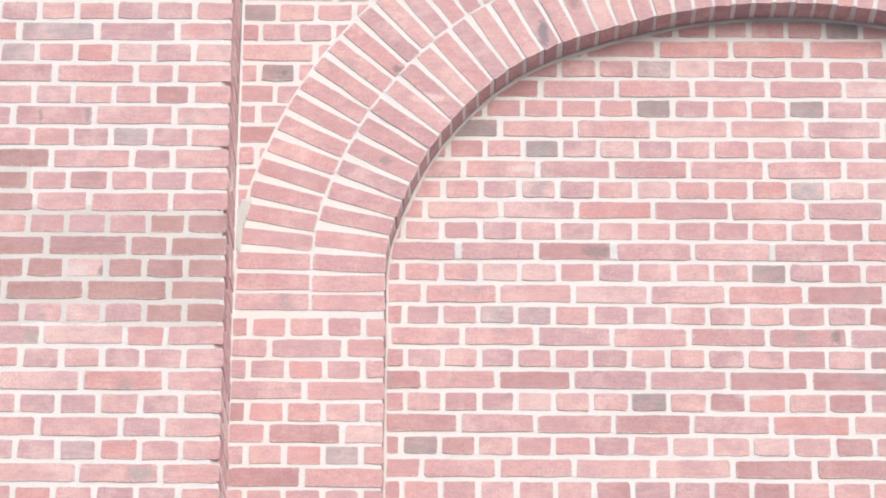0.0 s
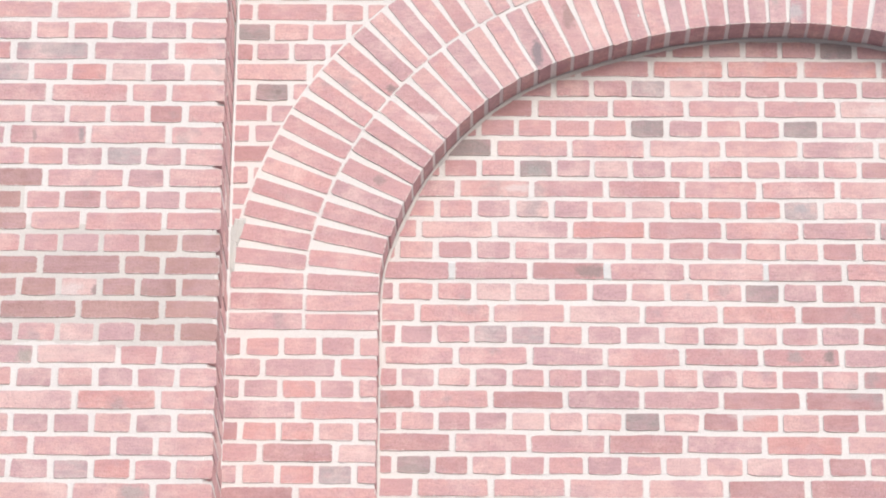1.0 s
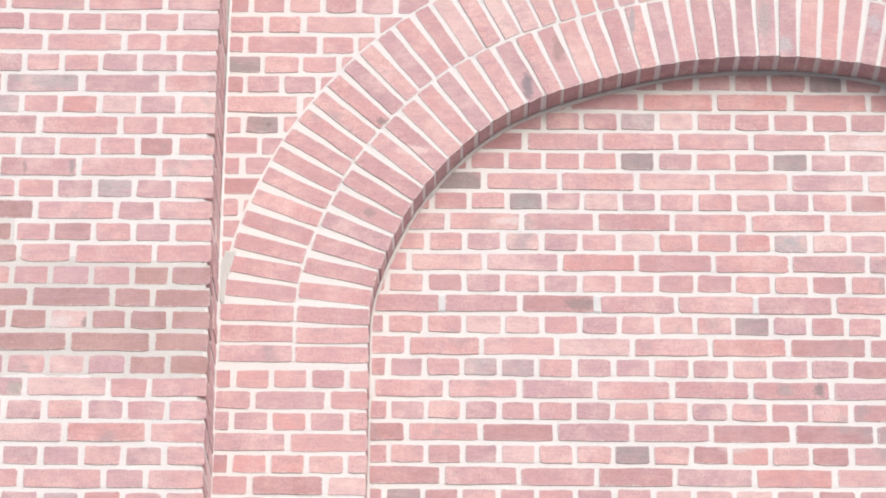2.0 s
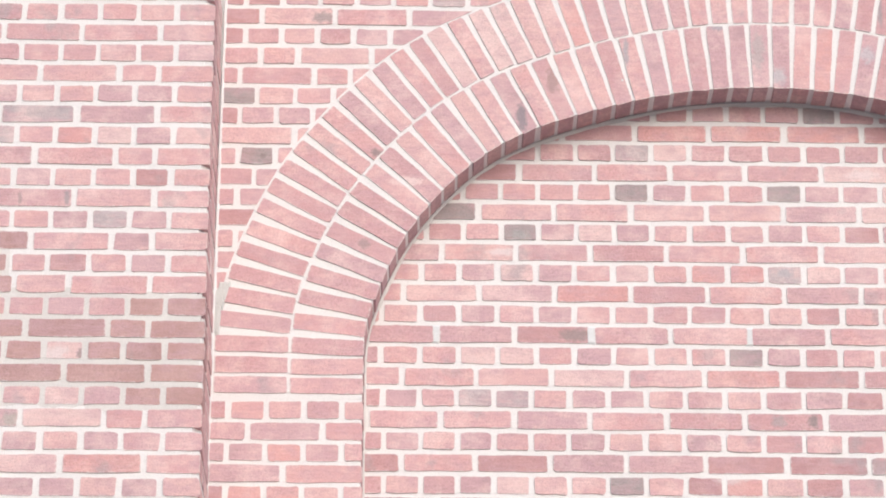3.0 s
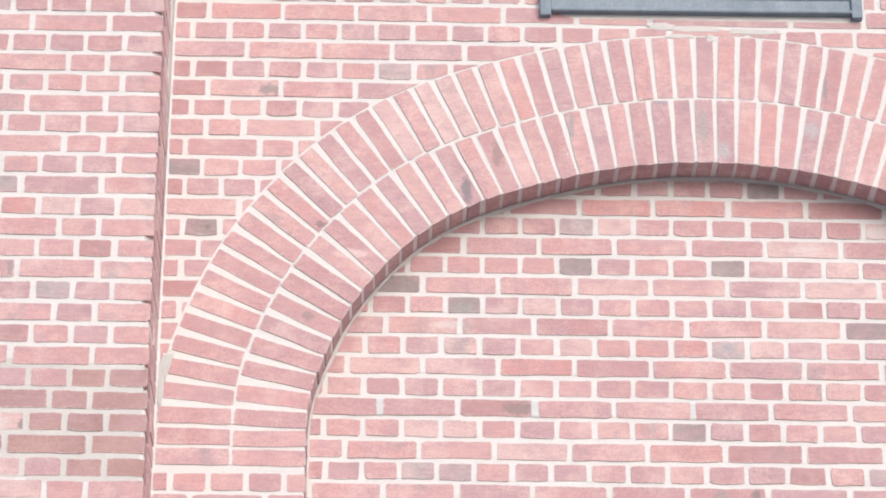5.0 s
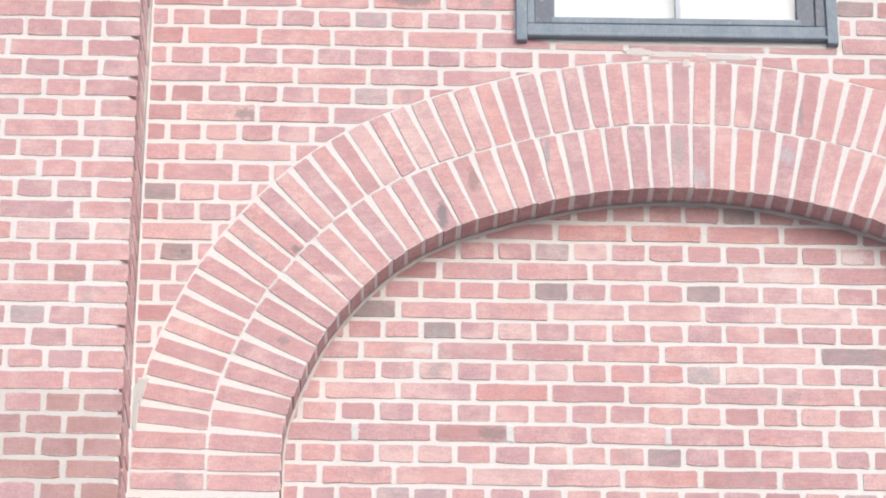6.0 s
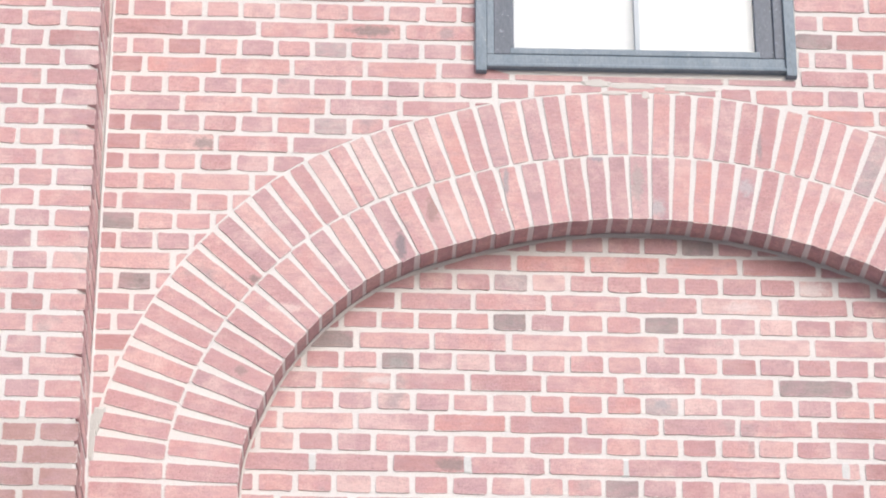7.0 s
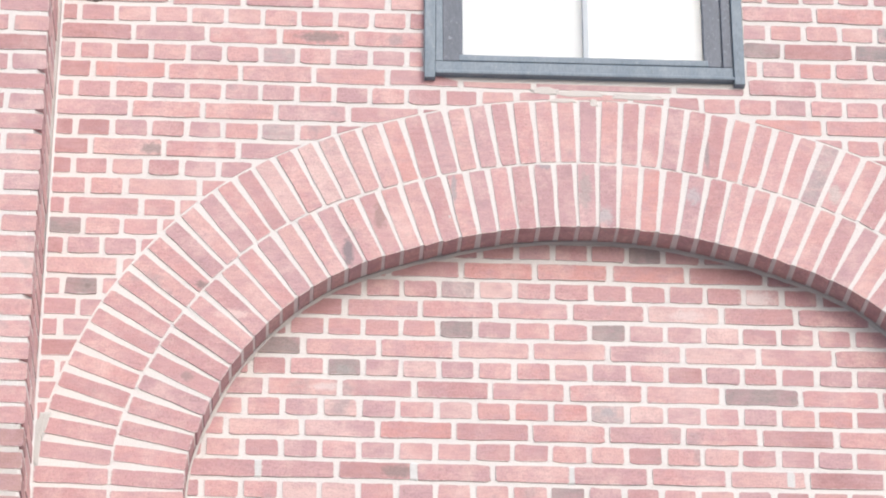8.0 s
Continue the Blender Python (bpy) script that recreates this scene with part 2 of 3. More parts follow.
def variants(name, w, depth, count):
    out = []
    for _ in range(count):
        out.append(mesh_from(name, *brick_data(outline(w, TALL, rng), depth), CLAY["s"]))
    return out


STRETCHERS = variants("stretcher", STRETCH, 0.090, 16)
HEADERS = variants("header", HEAD, 0.090, 16)


MIXED = (("s", 0.52), ("r", 0.29), ("m", 0.15), ("d", 0.03), ("a", 0.01))
DEEPER = (("s", 0.32), ("r", 0.44), ("m", 0.14), ("d", 0.10))


def tone_of(r, weights=MIXED):
    u = r.random()
    for key, w in weights:
        u -= w
        if u < 0:
            return key
    return "s"


def lay(me, parent, x, y, z, tone, sx=1.0, sz=1.0, turn=0.0):
    """One brick as an object of its own, on shared mesh data."""
    ob = new("brick", me)
    ob.parent = parent
    flip = 180 if rng.random() < 0.5 else 0
    ob.matrix_basis = pose(x, y + rng.uniform(-0.0020, 0.0001), z, 0, turn + flip + rng.uniform(-0.35, 0.35), 0) @ Matrix.Diagonal((sx, 1, sz, 1))
    ob.material_slots[0].link = "OBJECT"
    ob.material_slots[0].material = CLAY[tone]
    return ob


class Rest:
    """Brickwork out of sight range, joined into one mesh."""

    def __init__(self):
        self.verts, self.faces = [], []

    def add(self, x, y, z, w, depth, turn=0.0):
        v, f = brick_data(outline(w, TALL, rng), depth)
        base, co, si = len(self.verts), math.cos(radians(turn)), math.sin(radians(turn))
        self.verts += [(x + a * co + c * si, y + b, z - a * si + c * co) for a, b, c in v]
        self.faces += [tuple(base + i for i in q) for q in f]

    def close(self, parent):
        if self.verts:
            tagged(part("brickwork", mesh_from("brickwork", self.verts, self.faces, CLAY_JOINED), parent), kind="stuff")


# ---- the arch's lines ----
ARCH_X, ARCH_Z, ARCH_A, ARCH_B, SPRING, RING = 0.486, 4.501, 1.100, 0.803, 4.372, 0.2030


def arch_line(offset, count=400):
    """Points from the left springing over the crown to the right one, offset outwards from the intrados, with their outward normals."""
    pts = [(ARCH_X - ARCH_A - offset, SPRING, -1.0, 0.0)]
    for i in range(count + 1):
        a = math.pi * (1 - i / count)
        x, z = ARCH_A * math.cos(a), ARCH_B * math.sin(a)
        nx, nz = x / ARCH_A ** 2, z / ARCH_B ** 2
        l = math.hypot(nx, nz)
        up = math.degrees(min(a, math.pi - a))
        o = offset + 0.019 * math.exp(-((up - 48) / 13) ** 2) - 0.007 * math.exp(-((up - 17) / 8) ** 2)
        pts.append((ARCH_X + x + nx / l * o, ARCH_Z + z + nz / l * o, nx / l, nz / l))
    return pts + [(ARCH_X + ARCH_A + offset, SPRING, 1.0, 0.0)]


def walk_line(line, count, run):
    """Bricks set along a line, whose joints lie at run[0] + run[1] k + run[2] k^2 + run[3] k^3: centre, normal."""
    lengths = [0.0]
    for p, q in zip(line, line[1:]):
        lengths.append(lengths[-1] + math.hypot(q[0] - p[0], q[1] - p[1]))
    out, i = [], 0
    for k in range(count):
        s = sum(c * (k + 0.5) ** e for e, c in enumerate(run))
        if s > lengths[-1] - 0.02:
            break
        while lengths[i + 1] < s:
            i += 1
        f = (s - lengths[i]) / (lengths[i + 1] - lengths[i])
        out.append(tuple(a + (b - a) * f for a, b in zip(line[i], line[i + 1])))
    return out


EXTRADOS = np.array([(p[0], p[1], p[2], p[3]) for p in arch_line(2 * RING)])


def beyond(x, z, gap=0.001):
    """How far a point of the wall lies outside the arch's outer ring (inside: minus)."""
    if z < SPRING:
        return abs(x - ARCH_X) - ARCH_A if z < SPRING - 0.005 else 1.0
    d = np.hypot(EXTRADOS[:, 0] - x, EXTRADOS[:, 1] - z)
    i = int(d.argmin())
    return (x - EXTRADOS[i, 0]) * EXTRADOS[i, 2] + (z - EXTRADOS[i, 1]) * EXTRADOS[i, 3] - gap


def clipped(pts, f):
    """What of a face outline lies where f is positive."""
    dense = []
    for (ax, az), (bx, bz) in zip(pts, pts[1:] + pts[:1]):
        k = max(1, int(math.hypot(bx - ax, bz - az) / 0.02))
        dense += [(ax + (bx - ax) * i / k, az + (bz - az) * i / k) for i in range(k)]
    vals = [f(*p) for p in dense]
    if min(vals) > 0:
        return pts, False
    out = []
    for i, (p, v) in enumerate(zip(dense, vals)):
        q, u = dense[(i + 1) % len(dense)], vals[(i + 1) % len(dense)]
        if v > 0:
            out.append(p)
        if v * u < 0:
            t = v / (v - u)
            out.append((p[0] + (q[0] - p[0]) * t, p[1] + (q[1] - p[1]) * t))
    return out, True


def area(pts):
    return abs(sum(a[0] * b[1] - b[0] * a[1] for a, b in zip(pts, pts[1:] + pts[:1]))) / 2


# ---- ground ----
g = 600.0
ground = tagged(new("ground", mesh_from("ground", [(-g, -g, 0), (g, -g, 0), (g, g, 0), (-g, g, 0)], [(0, 1, 2, 3)], BOUNCE_GROUND)), "unseen ground in front of the wall, pale to bounce light", "ground", kind="structure")

# ---- main wall: a body of pale mortar with openings for the arch and the window ----
LEFT, RIGHT, TOP = -1.0225, 2.005, 7.6
WIN_L, WIN_R, WIN_B, WIN_T = 0.030, 0.930, 5.775, 7.20


def wall_body():
    """Upright strips between the arch's middle line below, the window and the wall's top; extruded to the wall's thickness."""
    mid = arch_line(RING)
    xs = sorted({round(p[0], 4) for p in mid[1:-1]} | {WIN_L, WIN_R})
    curve = lambda x: float(np.interp(x, [p[0] for p in mid[1:-1]], [p[1] for p in mid[1:-1]]))
    bm = bmesh.new()

    def quad(x0, z0, x1, z1, za, zb):
        bm.faces.new([bm.verts.new(v) for v in ((x0, 0.0019, z0), (x1, 0.0019, z1), (x1, 0.0019, zb), (x0, 0.0019, za))])

    for a, b in zip(xs, xs[1:]):
        if b - a < 1e-4:
            continue
        inside = WIN_L - 1e-6 < a and b < WIN_R + 1e-6
        if inside:
            quad(a, curve(a), b, curve(b), WIN_B, WIN_B)
            quad(a, WIN_T, b, WIN_T, TOP, TOP)
        else:
            quad(a, curve(a), b, curve(b), TOP, TOP)
    quad(LEFT - 0.05, ARCH_Z, xs[0], ARCH_Z, TOP, TOP)
    quad(xs[-1], ARCH_Z, RIGHT + 0.05, ARCH_Z, TOP, TOP)
    inner_l, inner_r = ARCH_X - ARCH_A - 0.004, ARCH_X + ARCH_A + 0.004
    quad(LEFT - 0.05, 0, inner_l, 0, SPRING, SPRING)
    quad(inner_r, 0, RIGHT + 0.05, 0, SPRING, SPRING)
    quad(LEFT - 0.05, SPRING, xs[0], SPRING, ARCH_Z, ARCH_Z)
    quad(xs[-1], SPRING, RIGHT + 0.05, SPRING, ARCH_Z, ARCH_Z)
    bmesh.ops.remove_doubles(bm, verts=bm.verts[:], dist=1e-5)
    ext = bmesh.ops.extrude_face_region(bm, geom=bm.faces[:])
    bmesh.ops.translate(bm, verts=[v for v in ext["geom"] if isinstance(v, bmesh.types.BMVert)], vec=(0, 0.0943, 0))
    bmesh.ops.recalc_face_normals(bm, faces=bm.faces[:])
    return from_bm("wall_main", bm, MORTAR)


wall_main = tagged(new("wall_main", wall_body()), "pink-red brick wall in pale lime mortar round the arch", "wall", kind="structure")
wall_back = tagged(new("wall_back", from_bm("wall_back", box_data(-6.0, 7.0, 0.24, 0.45, 0, TOP, 0), CEMENT)), "plain rear leaf of the wall", "wall", kind="structure")

# ---- blind panel in the arch, set back by half a brick ----
PANEL_Y, ROW0, COURSE = 0.100, 4.600, 0.0609
wall_panel = tagged(new("wall_panel", from_bm("wall_panel", box_data(ARCH_X - ARCH_A - 0.15, ARCH_X + ARCH_A + 0.15, PANEL_Y + 0.0018, 0.235, 0, 5.40, 0), MORTAR)), "recessed pink brick infill with wide pale joints inside the arch", "wall", kind="structure")

# ---- pilaster ----
PIL_Y, PIL_L = -0.280, -1.91


def lean(z):
    """How far the pilaster's corner stands out of plumb at a height."""
    return -0.0085 * (z - 4.75)


def pilaster_body():
    """The mortar core, its outer corner cut back so that open bed joints show as holes."""
    x0, x1, y0, c = PIL_L + 0.006, LEFT - 0.003, PIL_Y + 0.0014, 0.022
    plan = [(x0, y0), (x1 - c, y0), (x1, y0 + c), (x1, 0.0), (x0, 0.0)]
    n = len(plan)
    verts = [(x + lean(z), y, z) for z in (0.0, TOP) for x, y in plan]
    faces = [tuple(range(n))[::-1], tuple(range(n, 2 * n))] + [(i, (i + 1) % n, n + (i + 1) % n, n + i) for i in range(n)]
    return mesh_from("pilaster", verts, faces, MORTAR)


pilaster = tagged(new("pilaster", pilaster_body()), "projecting brick pilaster with a darker repointed band", "pilaster", kind="structure")
wall_side = tagged(new("wall_side", from_bm("wall_side", box_data(-6.0, PIL_L - 0.002, 0.0, 0.235, 0, TOP, 0), MORTAR)), "plain wall running on beyond the pilaster", "wall", kind="structure")
wall_far = tagged(new("wall_far", from_bm("wall_far", box_data(RIGHT + 0.06, 7.0, 0.0, 0.235, 0, TOP, 0), MORTAR)), "plain wall running on beyond the arch", "wall", kind="structure")

# ---- arch body ----


def arch_body():
    lo, hi = arch_line(0.004, 120), arch_line(2 * RING + 0.004, 120)
    bm = bmesh.new()
    rows = []
    for y in (0.0015, 0.0985):
        rows.append(([bm.verts.new((p[0], y, p[1])) for p in lo], [bm.verts.new((p[0], y, p[1])) for p in hi]))
    (fl, fh), (bl, bh) = rows
    for i in range(len(fl) - 1):
        bm.faces.new((fl[i], fl[i + 1], fh[i + 1], fh[i]))
        bm.faces.new((bl[i], bh[i], bh[i + 1], bl[i + 1]))
        bm.faces.new((fl[i], bl[i], bl[i + 1], fl[i + 1]))
        bm.faces.new((fh[i], fh[i + 1], bh[i + 1], bh[i]))
    bmesh.ops.recalc_face_normals(bm, faces=bm.faces[:])
    return from_bm("arch", bm, MORTAR)


arch = tagged(new("arch", arch_body()), "depressed brick arch of two rings of upright bricks", "arch", kind="structure")

# ---- window ----
WX = (WIN_L + WIN_R) / 2
window = tagged(new("window_1"), "slate grey painted timber window with a white sky-glare sheet behind the panes", "window", kind="structure")


def window_parts():
    l, r, b, t = 0.016, 0.936, 5.752, 7.22
    for x0, x1 in ((l, l + 0.031), (r - 0.031, r)):
        part("casing", join_boxes("casing", [(x0, x1, -0.021, 0.10, b, t + 0.01)], PAINT, 0.002), window)
    part("casing", join_boxes("casing", [(l + 0.031, r - 0.031, -0.020, 0.10, t - 0.03, t)], PAINT, 0.002), window)
    il, ir = l + 0.031, r - 0.031
    for x0, x1, mat in ((il + 0.0005, il + 0.022, PAINT), (ir - 0.030, ir - 0.0005, DARKER_SLATE)):
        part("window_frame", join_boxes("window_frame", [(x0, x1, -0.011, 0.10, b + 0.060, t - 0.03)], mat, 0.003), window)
    part("window_frame", join_boxes("window_frame", [(il, ir, -0.011, 0.10, b + 0.014, b + 0.060)], PAINT, 0.003), window)
    part("window_sill", join_boxes("window_sill", [(l + 0.030, r - 0.030, -0.023, -0.0115, b + 0.013, b + 0.026)], PAINT, 0.004), window)
    gl, gr, gb, gt = l + 0.111, r - 0.114, b + 0.085, t - 0.08
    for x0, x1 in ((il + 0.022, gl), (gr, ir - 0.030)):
        part("sash_stile", join_boxes("sash_stile", [(x0, x1, -0.004, 0.075, b + 0.064, t - 0.03)], DARKER_SLATE, 0.003), window, "darker slate sash stile")
    part("sash_rail", join_boxes("sash_rail", [(gl - 0.012, gr + 0.012, -0.006, 0.075, b + 0.0645, gb)], PAINT, 0.003), window)
    part("sash_rail", join_boxes("sash_rail", [(gl, gr, -0.004, 0.075, gt, t - 0.03)], PAINT, 0.003), window)
    part("glazing_bar", join_boxes("glazing_bar", [(WX - 0.006, WX + 0.010, -0.002, 0.018, gb, gt)], BAR, 0.002), window, "pale grey glazing bar")
    for x0, x1 in ((gl, WX - 0.006), (WX + 0.010, gr)):
        pane = part("pane", join_boxes("pane", [(x0, x1, 0.006, 0.010, gb, gt)], GLASS, 0), window)
        pane.visible_shadow = False
    # added white sheet: the panes' sky glare put in as colour
    part("blind", join_boxes("blind", [(gl - 0.01, gr + 0.01, 0.028, 0.030, gb - 0.015, gt + 0.02)], SKY_GLARE, 0), window, "added white sheet standing in for the sky's reflection")


window_parts()
# the window sits a little out of level
window.matrix_basis = pose(0.016, 0, 5.757, 0, -0.35, 0) @ pose(-0.016, 0, -5.752)

# ---- bricks of the arch ----


def ring_bricks(offset, count, run, tones, seed):
    """One ring, its bricks' tones in order from the springing beside the pilaster."""
    r = random.Random(seed)
    for k, (x, z, nx, nz) in enumerate(walk_line(arch_line(offset), count, run)):
        half = RING / 2 - 0.002
        turn = math.degrees(math.atan2(-nz, nx))
        tone = tones[k] if k < len(tones) else tone_of(r)
        lay(r.choice(STRETCHERS), arch, x + nx * half, 0.0, z + nz * half, tone, sx=1.004 + r.uniform(-0.009, 0.007), sz=0.965 + r.uniform(-0.04, 0.03), turn=turn + r.uniform(-0.7, 0.7))


ring_bricks(0.0, 64, (0.0099, 0.05435, 1.93e-5, 0.0), "ssrsrrmrrrsrssmssmsrssrsmsrmmmmsosmrsssssrms", 3)
ring_bricks(RING, 76, (0.0105, 0.05697, -5.16e-5, 9.6e-7), "mrrrrrrsrrrsssmsmsrpsppssormsmrsssmsrsmrrssssassr", 4)

# ---- bricks of the panel: English cross bond ----
def course(y, z, x0, x1, joints, parent, rest, seen, known, depth=0.090, f=None, weights=None):
    """One course between joints. seen(x, z) tells bricks that stand as objects of their own from the joined rest."""
    edges = [x0] + [j for j in joints if x0 + 0.022 < j < x1 - 0.022] + [x1]
    for a, b in zip(edges, edges[1:]):
        ja = 0.0 if a == x0 else 0.0076
        jb = 0.0 if b == x1 else 0.0076
        a, b = a + ja, b - jb
        x, w = (a + b) / 2, b - a + rng.uniform(-0.003, 0.002)
        zz = z + rng.uniform(-0.0012, 0.0012)
        tone = tone_of(rng, weights or MIXED)
        tone = known(x) or tone
        if f is not None:
            pts, cut = clipped([(x + p[0], zz + p[1]) for p in outline(w, TALL, rng)], f)
            if cut:
                if len(pts) > 2 and area(pts) > 0.00018:
                    cx, cz = sum(p[0] for p in pts) / len(pts), sum(p[1] for p in pts) / len(pts)
                    me = mesh_from("cut_brick", *brick_data([(p[0] - cx, p[1] - cz) for p in pts], depth), CLAY[tone])
                    ob = new("brick", me)
                    ob.parent, ob.location = parent, (cx, y, cz)
                continue
        if seen(x, zz):
            base, kinds = (STRETCH, STRETCHERS) if w > 0.13 else (HEAD, HEADERS)
            lay(rng.choice(kinds), parent, x, y, zz, tone, sx=w / base, sz=rng.uniform(0.97, 1.03))
        else:
            rest.add(x, y, zz, w, depth)


def bond(x0, step, bow, tones):
    """A course's joints, and a function that gives the tone of the brick at x. tones: the bricks' letters in order, with a bar at the joint x0; bow: how the bricks lengthen along the course."""
    place = lambda i: x0 + step * i + bow * max(0, min(i, 11)) ** 2 + 11 * bow * max(0, i - 11)
    before, after = tones.split("|")
    joints = [place(i) for i in range(-16, 30)]

    def known(x):
        i = sum(j < x for j in joints) - 17 + len(before)
        return (before + after)[i] if 0 <= i < len(before + after) else None

    return joints, known


# the courses of the panel: x of one joint, brick step, its growth, and the bricks' tones
PANEL = {
    12: (0.230, 0.2090, 0.0, "|"),
    11: (0.181, 0.1019, 0.00036, "r|drrdbr"), 10: (0.129, 0.2033, 0.00272, "r|ooodd"),
    9: (-0.143, 0.1048, 0.00017, "r|rraprrrrrrprd"), 8: (-0.194, 0.2085, 0.0003, "d|rssrprr"),
    7: (-0.351, 0.1031, 0.00018, "d|rsssbmssbmmprrrr"), 6: (-0.309, 0.2110, 0.0, "b|ssssmprr"),
    5: (-0.349, 0.1032, 0.00014, "r|sbmpmsssmsdmrrmm"), 4: (-0.409, 0.2022, 0.00129, "r|srrsssbsr"),
    3: (-0.360, 0.1050, 0.00001, "s|mpmspsooapmsmsor"), 2: (-0.306, 0.2066, 0.00049, "s|morsrsds"),
    1: (-0.361, 0.1050, -0.00003, "r|msmssrrssrs"), 0: (-0.422, 0.2111, 0.0004, "r|rdrsrs"),
    -1: (-0.361, 0.1055, -0.0002, "rss|ppsmsssbmrs"), -2: (-0.313, 0.2003, 0.00162, "rs|spsod"),
    -3: (-0.366, 0.0999, 0.00047, "rms|aasmmsrsrmd"), -4: (-0.409, 0.1960, 0.00218, "s|smsrrm"),
    -5: (-0.364, 0.0979, 0.0006, "rms|msrmssmsrsr"), -6: (-0.316, 0.1970, 0.00276, "ds|dmrdd"),
    -7: (-0.363, 0.0982, 0.00052, "rsr|mpssbsdosdr"), -8: (-0.417, 0.2025, 0.00117, "d|rrdmos"),
    -9: (-0.369, 0.0999, 0.00054, "rbd|srsmspspsdr"), -10: (-0.314, 0.2003, 0.0022, "rs|sssdd"),
    -11: (-0.364, 0.1004, 0.00031, "rsr|srsdmmrdss"),
}


def panel_bricks():
    rest = Rest()
    x0, x1 = ARCH_X - ARCH_A - 0.02, ARCH_X + ARCH_A + 0.02
    for row in range(-75, 13):
        z = ROW0 + row * (COURSE if row > -2 else 0.0616)
        if z < 0.03:
            continue
        plain = (-0.366, 0.1030, 0.0, "|") if row % 2 else (-0.417 if row % 4 == 0 else -0.314, 0.2060, 0.0, "|")
        joints, known = bond(*PANEL.get(row, plain))
        keep = lambda x, zz: 3.80 < zz < 5.34 and x < 1.43
        lo, hi = x0, x1
        if z > ARCH_Z:
            u = 1 - ((z - ARCH_Z - 0.03) / (ARCH_B + 0.05)) ** 2
            if u <= 0.01:
                continue
            half = (ARCH_A + 0.05) * math.sqrt(u)
            lo = max([j for j in joints if j < ARCH_X - half] or [x0])
            hi = min([j for j in joints if j > ARCH_X + half] or [x1])
        course(PANEL_Y, z, lo, hi, joints, wall_panel, rest, keep, known, weights=DEEPER if row < -4 else MIXED)
    rest.close(wall_panel)


panel_bricks()

# ---- bricks of the main wall ----
WALL0, WALL_COURSE, JAMB_COURSE = 5.0825, 0.0619, 0.0594
SPANDREL = {
    14: (-0.971, 0.1044, 0.0, "d|rssssssss"), 13: (-0.815, 0.2082, 0.0, "d|msos"), 12: (-0.970, 0.1040, 0.0, "m|rdsmsasmms"),
    11: (-0.924, 0.2090, 0.0, "d|osssr"), 10: (-0.968, 0.1039, 0.0, "r|rsmsmmsmsr"), 9: (-0.814, 0.2053, 0.0, "m|ssmr"),
    8: (-0.963, 0.1037, 0.0, "d|dmrmsas"), 7: (-0.920, 0.2082, 0.0, "d|ssm"), 6: (-0.962, 0.1010, 0.0, "d|rsrmm"),
    5: (-0.814, 0.2050, 0.0, "pr|ss"), 4: (-0.973, 0.2060, 0.0, "r|rss"), 3: (-0.923, 0.1050, 0.0, "b|sss"),
    2: (-0.970, 0.1007, 0.0, "d|mms"), 1: (-0.816, 0.2060, 0.0, "s|ss"), 0: (-0.971, 0.1030, 0.0, "r|bs"),
    -1: (-0.925, 0.2060, 0.0, "r|m"), -2: (-0.970, 0.1030, 0.0, "r|m"), -3: (-0.816, 0.2060, 0.0, "d|s"),
    -4: (-0.970, 0.1030, 0.0, "r|r"), -5: (-0.925, 0.2060, 0.0, "r|r"),
}
# the same courses beyond the window
BEYOND = {
    14: (1.012, 0.1043, 0.0, "m|sssa"), 13: (1.051, 0.2077, 0.0, "b|db"), 12: (0.983, 0.1069, 0.0, "r|mosm"),
    11: (1.150, 0.2090, 0.0, "r|s"), 10: (0.913, 0.1026, 0.0, "s|smss"), 9: (1.160, 0.2070, 0.0, "o|ss"), 15: (1.15, 0.2080, 0.0, "s|oo"),
}
JAMB = {
    -12: "r|ssrs", -13: "r|ms", -14: "m|mors", -15: "m|s", -16: "d|ooss", -17: "r|dp", -18: "m|soas", -19: "d|s", -20: "r|rrrr",
}


def spandrel(x, z):
    """Positive on the wall above the arch and clear of the window."""
    d = beyond(x, z)
    return min(d, 5.757 - z) if 0.010 < x < 0.944 and d > 0 else d


